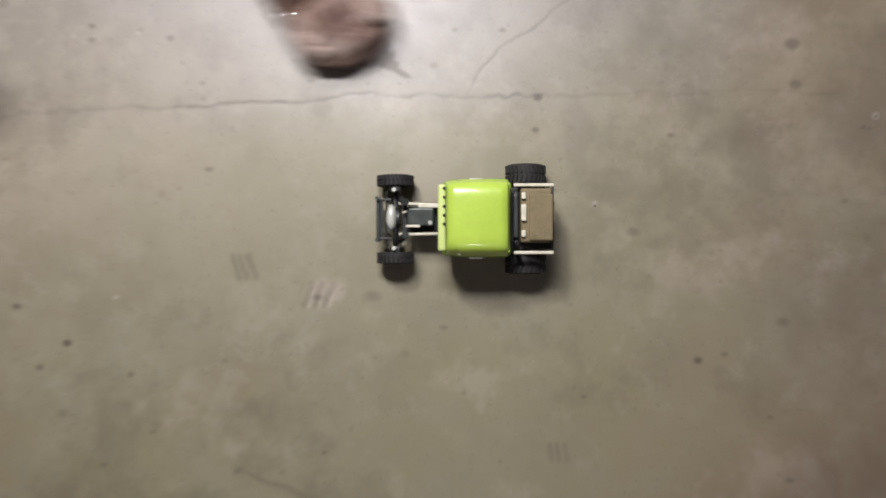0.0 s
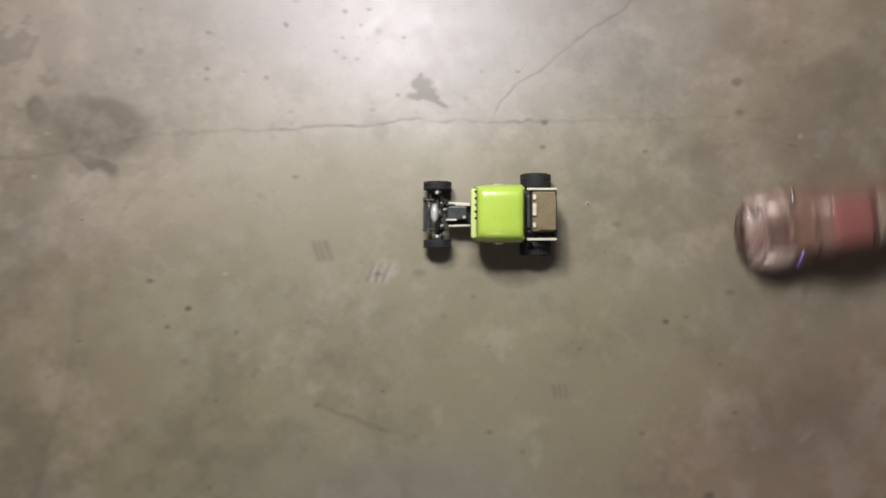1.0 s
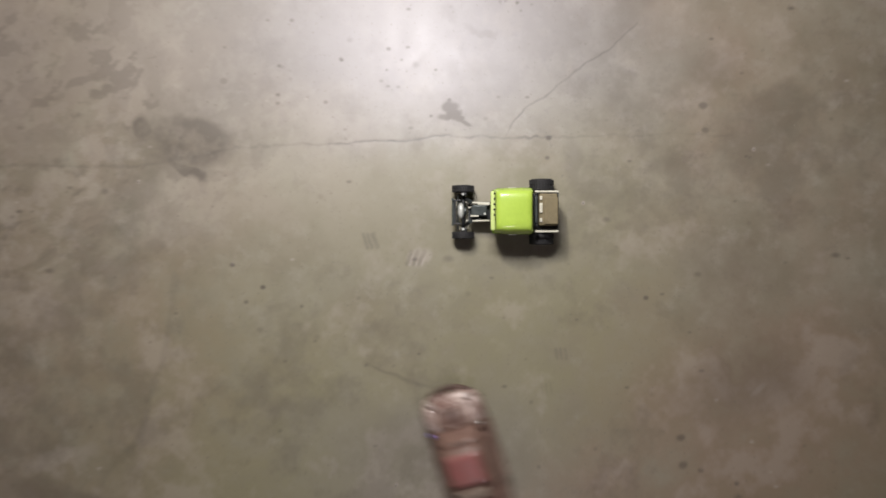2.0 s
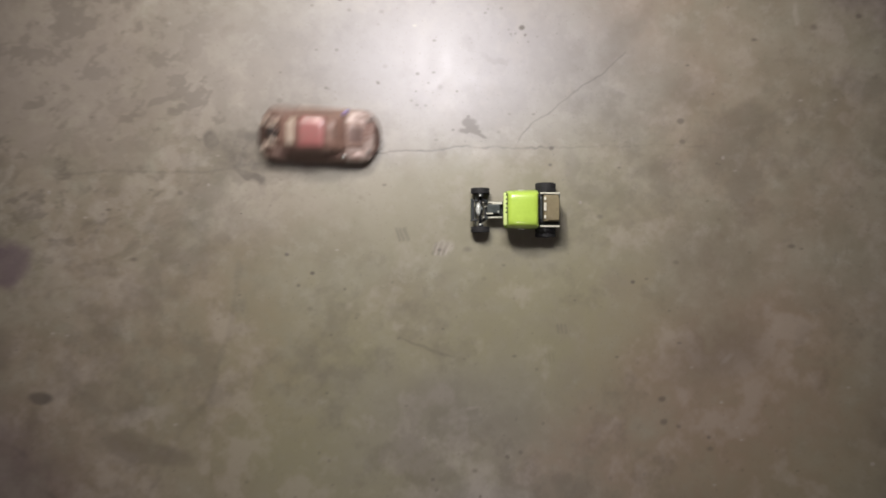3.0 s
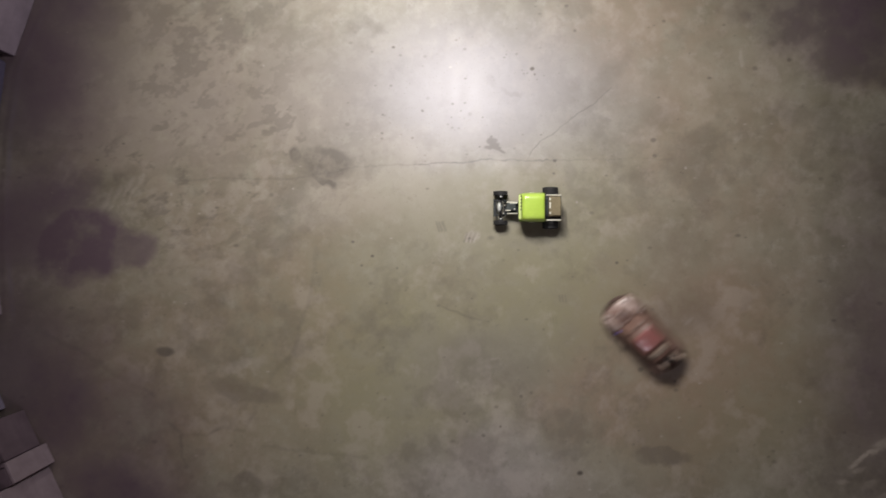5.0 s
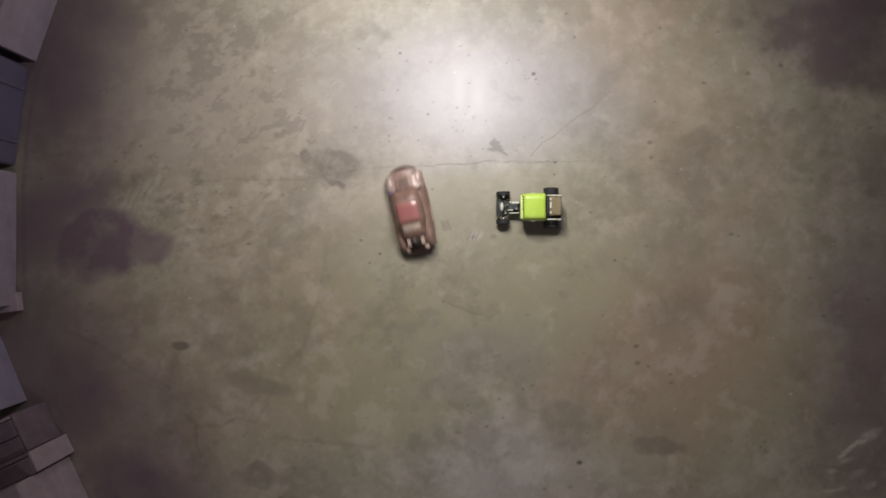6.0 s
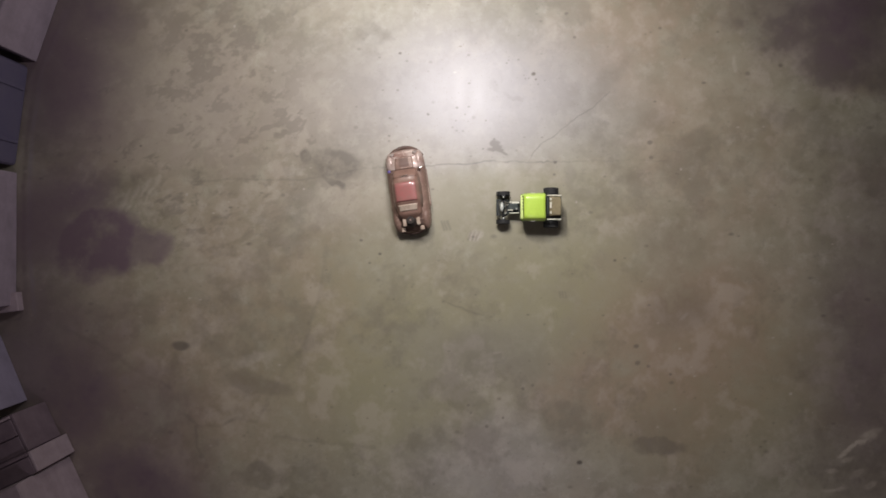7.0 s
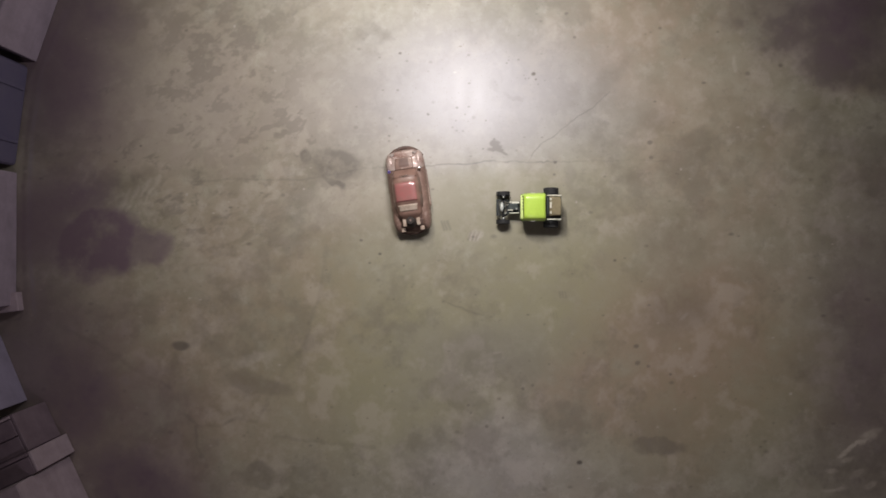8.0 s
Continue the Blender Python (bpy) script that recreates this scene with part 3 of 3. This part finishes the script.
carton((-1.788, 0.822), (-1.650, 1.215), .45, .34, "pale dusty cardboard box standing on the concrete", cardboard)
tote((-1.866, 0.351), (-1.806, 0.812), .5, .3, "dark blue plastic storage tote with a lid")
carton((-1.876, -0.246), (-1.873, 0.336), .5, .36, "pale grey dusty cardboard box beside a blue tote", cardboard)
root, w = placed("loose_block", (-1.841, -0.269), (-1.851, -0.187), "pale chipped block on the floor by a box", "block")
part("block_body", box(0, w, 0, .12, .002, .05, .006), timber_pale, root)
root, w = placed("panel_stack", (-1.826, -0.664), (-1.945, -0.376), "pale bluish panels leaning together on the floor", "panel")
for k in range(3):
    part("panel", box(.005 * k, w - .01 * k, .002 + .022 * k, .02 + .022 * k, .002, .5 + .03 * k, .003), pale_panel, root)


def crate(a, b, deep, high, label, front, strip):
    """A low wooden crate, its end towards the room: body, pale end board, top boards."""
    root, w = placed("wooden_crate", a, b, label, "crate", "crates along the wall")
    part("crate_body", box(0, w, .012, deep, .002, high - .012, .006), timber, root)
    part("end_board", box(.002, w - .002, 0, .0115, .004, high - .004, .003), front, root)
    x, k = .001, 0
    while x < w - .01:
        wide = min(.075, w - .001 - x)
        last = x + wide >= w - .012
        part("top_board", box(x, x + wide - .004, .013, deep, high - .0115, high + .002 * (k % 2), .002), strip if last else timber, root)
        x, k = x + wide, k + 1


crate((-1.6795, -0.819), (-1.750, -0.668), .7, .27, "low brown wooden crate with one pale top board", timber, timber_pale)
crate((-1.617, -0.891), (-1.656, -0.808), .75, .31, "narrow dark crate with a pale dusty end board", timber_pale, timber)
carton((-1.535, -1.140), (-1.644, -0.906), .6, .42, "large pale dusty cardboard box on the floor", timber_pale)


# ---- the lime green toy truck ----
def wheel_of(root, name, x, y, r, width, side, rim_mat):
    """A wheel about an axle along y: knobbly tyre, rim and hub; side is +1 for the outer face towards +y."""
    h = width / 2
    prof = [(r * .62, -h), (r * .9, -h), (r * .98, -h * .8), (r, -h * .4), (r, h * .4), (r * .98, h * .8), (r * .9, h), (r * .62, h)]
    w = part(name, lathe(prof, (0, 0, 0), 40), rubber, root, smooth=False)
    w.location = (x, y, r)
    bm = bmesh.new()
    for i in range(26):
        a = 2 * math.pi * i / 26
        for s in (-1, 1):
            turn = Matrix.Rotation(-a, 4, "Y") @ Matrix.Translation((r + .0006, s * h * .48, 0)) @ Matrix.Rotation(s * .35, 4, "X")
            bmesh.ops.create_cube(bm, size=1, matrix=turn @ Matrix.Diagonal((.003, h * .8, r * .12, 1)))
    part("tread", bm, rubber, w)
    part("rim", lathe([(r * .6, -h * .85), (r * .6, h * .6), (r * .3, h * .7), (r * .12, h * .95)] if side > 0 else [(r * .12, -h * .95), (r * .3, -h * .7), (r * .6, -h * .6), (r * .6, h * .85)], (0, 0, 0), 24), rim_mat, w, smooth=False)
    for i in range(5):
        a = 2 * math.pi * i / 5
        c = (r * .4 * math.cos(a), side * h * .72, r * .4 * math.sin(a))
        part("lug_nut", rod(c, (c[0], side * h * .9, c[2]), r * .06, 6), chrome, w)
    return w


def toy_truck():
    root = new("toy_truck")
    root.location = (.3795, .180, 0)
    tagged(root, "lime green toy hot-rod truck with open front chassis, parked on concrete", "toy truck")
    for y, s in ((.0615, 1), (-.0615, -1)):
        wheel_of(root, "front_wheel", -.117, y, .0277, .0185, s, black)
    for y, s in ((.0708, 1), (-.0708, -1)):
        wheel_of(root, "rear_wheel", .091, y, .0303, .032, s, black)
    # axles
    part("front_axle", rod((-.117, -.052, .03), (-.117, .052, .03), .0042), black, root, smooth=True)
    part("rear_axle", rod((.091, -.055, .033), (.091, .055, .033), .0055), black, root, smooth=True)
    part("front_differential", ball(-.123, .003, .036, .0085, .021, .012), silver, root, "silver differential cover", True)
    part("differential_ring", rod((-.115, .003, .036), (-.110, .003, .036), .0125, 20), gunmetal, root)
    for s in (1, -1):
        part("steering_knuckle", box(-.124, -.108, s * .049 - .006, s * .049 + .006, .018, .05, .003), black, root)
        part("knuckle_bolt", rod((-.118, s * .046, .048), (-.118, s * .046, .056), .0034, 10), silver, root)
        part("shock_absorber", rod((-.110, s * .034, .03), (-.100, s * .026, .066), .0052, 14), black, root, smooth=True)
        part("shock_cap", rod((-.1003, s * .0262, .0645), (-.0988, s * .0255, .071), .0056, 12), gunmetal, root)
        part("tie_rod", rod((-.132, s * .004, .032), (-.131, s * .046, .032), .0018, 8), gunmetal, root)
        part("frame_rail", box(-.112, .135, s * .0235 - .0028, s * .0235 + .0028, .036, .046, .001), black, root)
        part("link_bar", rod((-.110, s * .0245, .046), (-.048, s * (.022 if s > 0 else .0235), .05), .0026, 10), cream, root, "pale cream link bar", True)
        part("bumper_arm", box(-.145, -.123, s * .031 - .002, s * .031 + .002, .03, .038, .001), black, root)
    part("upper_link", box(-.080, -.048, .0175, .0245, .05, .055, .0015), cream, root)
    part("bumper_bar", box(-.147, -.141, -.036, .036, .028, .040, .002), gunmetal, root, "dull grey front bumper")
    part("bumper_brace", box(-.141, -.136, -.03, .03, .034, .037, .001), black, root)
    for y in (.033, -.033):
        part("tow_hook", rod((-.145, y, .040), (-.145, y, .047), .0034, 10), gunmetal, root)
    part("motor_box", box(-.097, -.055, -.011, .017, .038, .058, .003), gunmetal, root, "dark grey motor housing")
    part("motor_plate", box(-.099, -.077, -.0135, -.0095, .058, .0605, .001), cream, root, "white label bar")
    part("motor_screw", rod((-.061, -.006, .057), (-.061, -.006, .0605), .0034, 10), alloy, root)
    part("wire", rod((-.104, .010, .05), (-.096, .012, .056), .0018, 8), cream, root)
    part("skid_plate", box(-.10, .13, -.02, .02, .028, .034, .002), black, root)
    part("cross_member", box(-.104, -.098, -.024, .024, .034, .042, .001), black, root)

    # cab: a boxy shell with rounded corners and a low brim over the windscreen
    def shell(u, v):
        # u 0..1 from nose side to back, v angle round the section
        x = -.037 + .095 * u
        half = .0535 + .003 * min(1, u * 4)
        c, s = math.cos(v), math.sin(v)
        e = .34
        y = half * math.copysign(abs(c) ** e, c)
        drop = .010 * max(0, (.14 - u) / .14) ** 2 + .006 * max(0, (u - .86) / .14) ** 2
        return Vector((x, y, .058 + (.064 - drop + .002 * math.sin(math.pi * u)) * abs(s) ** e))

    part("cab_roof", skin(shell, steps(0, 1, 22), steps(.0, math.pi, 44), .0022), green, root, "glossy lime green cab roof with rounded corners", True)
    part("cab_lower", box(-.042, .066, -.0575, .0575, .040, .064, .006, 3), green_dark, root, "darker green lower cab body", True)
    part("cab_back", box(.0562, .0592, -.052, .052, .06, .110, .001), green, root)
    part("windscreen_brim", box(-.0485, -.0365, -.0505, .0505, .094, .1035, .004, 3), green_pale, root, "pale lime brim above the windscreen", True)
    part("windscreen", box(-.0405, -.0385, -.046, .046, .066, .094, .0005), glass_dark, root, "dark tinted windscreen")
    for k in range(5):
        y = .044 - .0135 * k
        part("brim_vent", rod((-.0395, y, .1022), (-.0355, y, .1065), .0026, 8), black, root)
    for s in (1, -1):
        part("side_window", box(-.02, .04, s * .0545 - .0015, s * .0545 + .0015, .074, .098, .0005), glass_dark, root)
        part("door_handle", rod((.0, s * .0605, .068), (.020, s * .0605, .068), .002, 8), alloy, root)
        part("roof_gutter", rod((-.03, s * .0575, .079), (.055, s * .0595, .079), .0016, 8), green_dark, root)
        # open load frame, set high on posts
        part("bed_rail", box(.0666, .1280, s * .0515 - .0035, s * .0515 + .0013, .085, .091, .0012), cream, root, "pale cream bed rail")
        part("bed_post", box(.0725, .0775, s * .0525 - .003, s * .0525 + .001, .042, .085, .001), cream, root)
        part("bed_post", box(.1205, .1255, s * .0525 - .003, s * .0525 + .001, .042, .085, .001), cream, root)
        part("rear_shock", rod((.085, s * .045, .04), (.070, s * .036, .082), .005, 12), black, root, smooth=True)
    part("bed_cross_bar", box(.1250, .1280, -.048, .048, .084, .089, .001), gunmetal, root)
    part("bed_floor", box(.064, .127, -.047, .047, .066, .071, .001), black, root)
    part("load_crate", box(.0770, .1235, -.0375, .0445, .071, .101, .004, 3), crate_brown, root, "brown cloth-covered load in the bed", True)
    part("crate_lid", box(.089, .1245, -.0345, .036, .101, .107, .003), crate_brown, root)
    part("crate_tab", box(.0765, .0845, -.005, .020, .1015, .1062, .0015), cream, root, "cream label on the load")
    for y in (-.024, .033):
        part("crate_latch", box(.0770, .0835, y - .005, y + .005, .1008, .1065, .0015), cream, root)
    part("crate_handle", rod((.1208, -.020, .098), (.1208, .026, .098), .0022, 8), black, root)
    part("crate_edge", box(.0665, .074, -.03, .036, .078, .088, .002), gunmetal, root)
    return root


toy_truck()


# ---- the rusted beetle-shaped toy car ----
def lerp_table(rows, x):
    for (a, *p), (b, *q) in zip(rows, rows[1:]):
        if x <= b:
            k = max(0, (x - a) / (b - a))
            k = k * k * (3 - 2 * k)
            return [i + (j - i) * k for i, j in zip(p, q)]
    return list(rows[-1][1:])


LOWER = [(-.182, .036, .042), (-.170, .056, .056), (-.145, .071, .072), (-.10, .083, .087), (-.03, .085, .084), (.06, .085, .083), (.11, .084, .080), (.145, .079, .070),
         (.169, .063, .055), (.183, .040, .042)]
UPPER = [(-.138, .034, .082), (-.095, .054, .112), (-.04, .062, .130), (.02, .062, .131), (.055, .058, .118), (.092, .052, .084)]


def toy_car():
    root = new("toy_car")
    tagged(root, "rusty brown beetle-shaped toy car with a red roof panel", "toy car")

    def lower(u, v):
        x = -.182 + .365 * u
        half, top = lerp_table(LOWER, x)
        c, s = math.cos(v), math.sin(v)
        return Vector((x, half * math.copysign(abs(c) ** .8, c), .022 + (top - .022) * abs(s) ** .62))

    def upper(u, v):
        x = -.138 + .230 * u
        half, top = lerp_table(UPPER, x)
        c, s = math.cos(v), math.sin(v)
        return Vector((x, half * math.copysign(abs(c) ** .6, c), .070 + (top - .070) * abs(s) ** .62))

    def over_upper(x):
        return (x + .138) / .230

    def over_lower(x):
        return (x + .182) / .365

    shell = part("body_shell", skin(lower, steps(.001, .999, 46), steps(0, math.pi, 30), .0016), rust, root, "brown rusted body shell", True)
    part("cabin", skin(upper, steps(.001, .999, 34), steps(0, math.pi, 30), .0016), screen_brown, root, "reddish brown cabin", True)
    part("floor_pan", box(-.165, .165, -.05, .05, .018, .024, .002), black, root)
    half_pi = math.pi / 2
    part("bonnet", skin(lower, steps(over_lower(.094), over_lower(.147), 12), steps(half_pi - 1.0, half_pi + 1.0, 14), .001, .0022), bare, root, "worn bonnet with a pale rim", True)
    part("nose_panel", skin(lower, steps(over_lower(.148), over_lower(.178), 10), steps(half_pi - 1.2, half_pi + 1.2, 16), .001, .0016), bare, root, "nose worn to pale bare metal", True)
    part("bonnet_centre", skin(lower, steps(over_lower(.094), over_lower(.144), 10), steps(half_pi - .40, half_pi + .40, 10), .001, .0030), rust, root, "brown middle of the bonnet", True)
    part("bonnet_patch", skin(lower, steps(over_lower(.104), over_lower(.141), 7), steps(half_pi - .18, half_pi + .18, 8), .001, .0040), patch_brown, root, "square brown rusted patch")
    part("bonnet_handle", rod((.098, -.012, .0835), (.098, .012, .0835), .0018, 8), bare, root)
    part("windscreen", skin(upper, steps(over_upper(.056), over_upper(.088), 6), steps(half_pi - .95, half_pi + .95, 12), .0008, .0012), screen_brown, root, "painted-over brown windscreen", True)
    part("wiper_cowl", box(.058, .064, -.020, .020, .112, .1165, .002), dark_rust, root)
    part("wiper", rod((.064, -.012, .1175), (.058, .014, .1185), .0016, 6), chrome, root)
    part("roof_panel", skin(upper, steps(over_upper(-.047), over_upper(.034), 12), steps(half_pi - .62, half_pi + .62, 14), .0012, .0015), red_roof, root, "glossy red roof panel", True)
    part("roof_seam", skin(upper, steps(over_upper(.036), over_upper(.041), 3), steps(half_pi - .95, half_pi + .95, 14), .001, .0006), screen_brown, root)
    part("roof_seam", skin(upper, steps(over_upper(-.056), over_upper(-.051), 3), steps(half_pi - .95, half_pi + .95, 14), .001, .0006), screen_brown, root)
    part("rear_window", skin(upper, steps(over_upper(-.088), over_upper(-.061), 5), steps(half_pi - .58, half_pi + .58, 10), .001, .0013), dusty, root, "dusty pale rear window", True)
    for s in (1, -1):
        a, b = (.16, .62) if s > 0 else (math.pi - .62, math.pi - .16)
        part("side_window", skin(upper, steps(over_upper(-.07), over_upper(-.022), 5), steps(a, b, 5), .0008, .001), car_glass, root)
        part("side_window", skin(upper, steps(over_upper(-.014), over_upper(.05), 6), steps(a, b, 5), .0008, .001), car_glass, root)
        part("door_seam", box(-.018, -.0165, s * .0735 - .001, s * .0735 + .0012, .034, .06), dark_rust, root)
        part("running_board", box(-.075, .085, s * .081 - .008, s * .081 + .007, .024, .032, .003), rust, root)
        part("sill_scuff", box(-.066, .006, s * .081 - .005, s * .081 + .006, .032, .0345, .001), dusty, root, "pale scuffed strip on the running board")
        # wings over the wheels
        part("front_wing", ball(.120, s * .061, .038, .054, .0240, .035, 22, 12), bare, root, "rounded worn front wing", True)
        part("rear_wing", ball(-.116, s * .060, .040, .058, .0240, .036, 22, 12), rust, root, "", True)
        wheel_of(root, "front_wheel", .122, s * .062, .027, .024, s, alloy)
        wheel_of(root, "rear_wheel", -.118, s * .063, .028, .024, s, alloy)
        part("headlamp", ball(0, 0, 0, .0115, .0115, .0044, 20, 12), headlamp_glass, root, "dull silver headlamp", True).matrix_local = pose(.163, s * .050, .060, 0, 62, 0)
        part("headlamp_ring", rod((.148, s * .050, .053), (.161, s * .050, .059), .0105, 22), bare, root)
        part("mirror_arm", rod((.078, s * .046, .076), (.088, s * .062, .086), .0014, 6), chrome, root)
        part("wing_mirror", ball(.090, s * .0665, .088, .0068, .0080, .0062, 14, 8), mirror_ball if s < 0 else violet, root, "small round wing mirror", True)
        part("tail_lamp", ball(-.158, s * .052, .046, .0075, .0075, .009, 14, 8), lens_red if s > 0 else lens_white, root, "", True)
        part("engine_cover_side", box(-.152, -.100, s * .030 - .009, s * .030 + .007, .082, .0905, .004), dusty, root, "pale broken cover edge", True)
        part("rear_bracket", box(-.174, -.156, s * .041 - .009, s * .041 + .009, .056, .066, .003), dusty, root, "scuffed pale tail corner")
    # open engine at the back
    # the tail's shading is carried by this panel's dark colour
    part("engine_lid", skin(lower, steps(over_lower(-.174), over_lower(-.128), 10), steps(half_pi - 1.0, half_pi + 1.0, 14), .001, .0014), dark_rust, root, "dark rusted tail panel with shading put into its colour", True)
    part("engine_bay", ball(-.128, 0, .082, .030, .024, .016, 20, 10), soot, root, "open dark engine bay", True)
    part("fan_shroud", rod((-.128, 0, .094), (-.128, 0, .1025), .0165, 24), soot, root)
    part("fan_ring", lathe([(.0125, -.002), (.0155, -.002), (.0155, .002), (.0125, .002)], (0, 0, 0), 24), soot, root).matrix_local = pose(-.128, 0, .1055, 90)
    part("fan_hub", rod((-.128, 0, .103), (-.128, 0, .108), .0036, 12), bare, root)
    for k in range(6):
        a = math.pi * k / 3
        part("fan_blade", box(.004, .012, -.0018, .0018, -.001, .001), soot, root).matrix_local = pose(-.128, 0, .1055, 25, 0, math.degrees(a))
    part("exhaust_pipe", rod((-.180, .018, .030), (-.152, .018, .034), .004, 10), chrome, root)
    part("exhaust_pipe", rod((-.180, -.018, .030), (-.152, -.018, .034), .004, 10), chrome, root)
    part("front_bumper", tube([(.105 + .086 * math.cos(radians(a)), .088 * math.sin(radians(a)), .034 + .002 * math.sin(a)) for a in range(-63, 64, 9)], .0078), dark_rust, root, "bent rusty front bumper", True)
    part("rear_bumper", tube([(-.104 - .082 * math.cos(radians(a)), .088 * math.sin(radians(a)), .036) for a in range(-54, 55, 9)], .0042), dark_rust, root, "", True)
    for y in (.020, -.016):
        part("bumper_guard", rod((.185, y, .030), (.187, y, .048), .0034, 8), dark_rust, root)
    # all that the shell carries moves with it on its soft posts
    for child in list(root.children):
        if child is not shell and not child.name.startswith(("front_wheel", "rear_wheel", "floor_pan")):
            child.parent = shell
    return root, shell


car, car_shell = toy_car()

# seconds, place and heading on the floor
DRIFT = [
    (0, 0.113, 0.606, -60),
    (0.2, 0.372, 0.619, -75),
    (0.4, 0.592, 0.600, -86),
    (0.5, 0.756, 0.533, -95.5),
    (0.7, 0.937, 0.434, -122.7),
    (0.8, 0.992, 0.382, -135.7),
    (0.9, 1.051, 0.297, -149.5),
    (1, 1.089, 0.164, -171.6),
    (1.2, 1.072, -0.039, -195.2),
    (1.5, 0.887, -0.309, -211.5),
    (1.7, 0.653, -0.406, -222.8),
    (2, 0.275, -0.470, -253),
    (2.3, -0.085, -0.325, -284),
    (2.55, -0.275, -0.045, -309),
    (2.8, -0.317, 0.257, -334),
    (3, -0.252, 0.419, -362),
    (3.2, -0.139, 0.558, -384.2),
    (3.4, 0.070, 0.630, -390.5),
    (3.5, 0.206, 0.643, -395.5),
    (3.8, 0.594, 0.626, -437),
    (3.9, 0.737, 0.576, -452.5),
    (4, 0.894, 0.500, -469),
    (4.1, 0.951, 0.465, -478.5),
    (4.4, 1.136, 0.216, -528),
    (4.5, 1.158, 0.084, -548),
    (4.7, 1.104, -0.079, -574),
    (5, 0.860, -0.350, -585),
    (5.3, 0.450, -0.420, -595),
    (5.55, 0.130, -0.250, -604),
    (5.8, -0.072, 0.009, -612),
    (6, -0.138, 0.166, -617.6),
    (6.2, -0.145, 0.234, -620.4),
    (6.5, -0.147, 0.252, -622.2),
    (8, -0.147, 0.251, -622.2),
]


def motions():
    walk(car, [(t, pose(x, y, 0, 0, 0, turn)) for t, x, y, turn in DRIFT])
    # the shell rolls on its springs as the car swings round
    hinge = Matrix.Translation((0, 0, .03))
    rolls = [(t, -7.0 * math.sin(radians(turn)) + 2.5 * math.cos(radians(turn))) for t, x, y, turn in DRIFT]
    walk(car_shell, [(t, hinge @ pose(0, 0, 0, roll) @ hinge.inverted()) for t, roll in rolls])


motions()
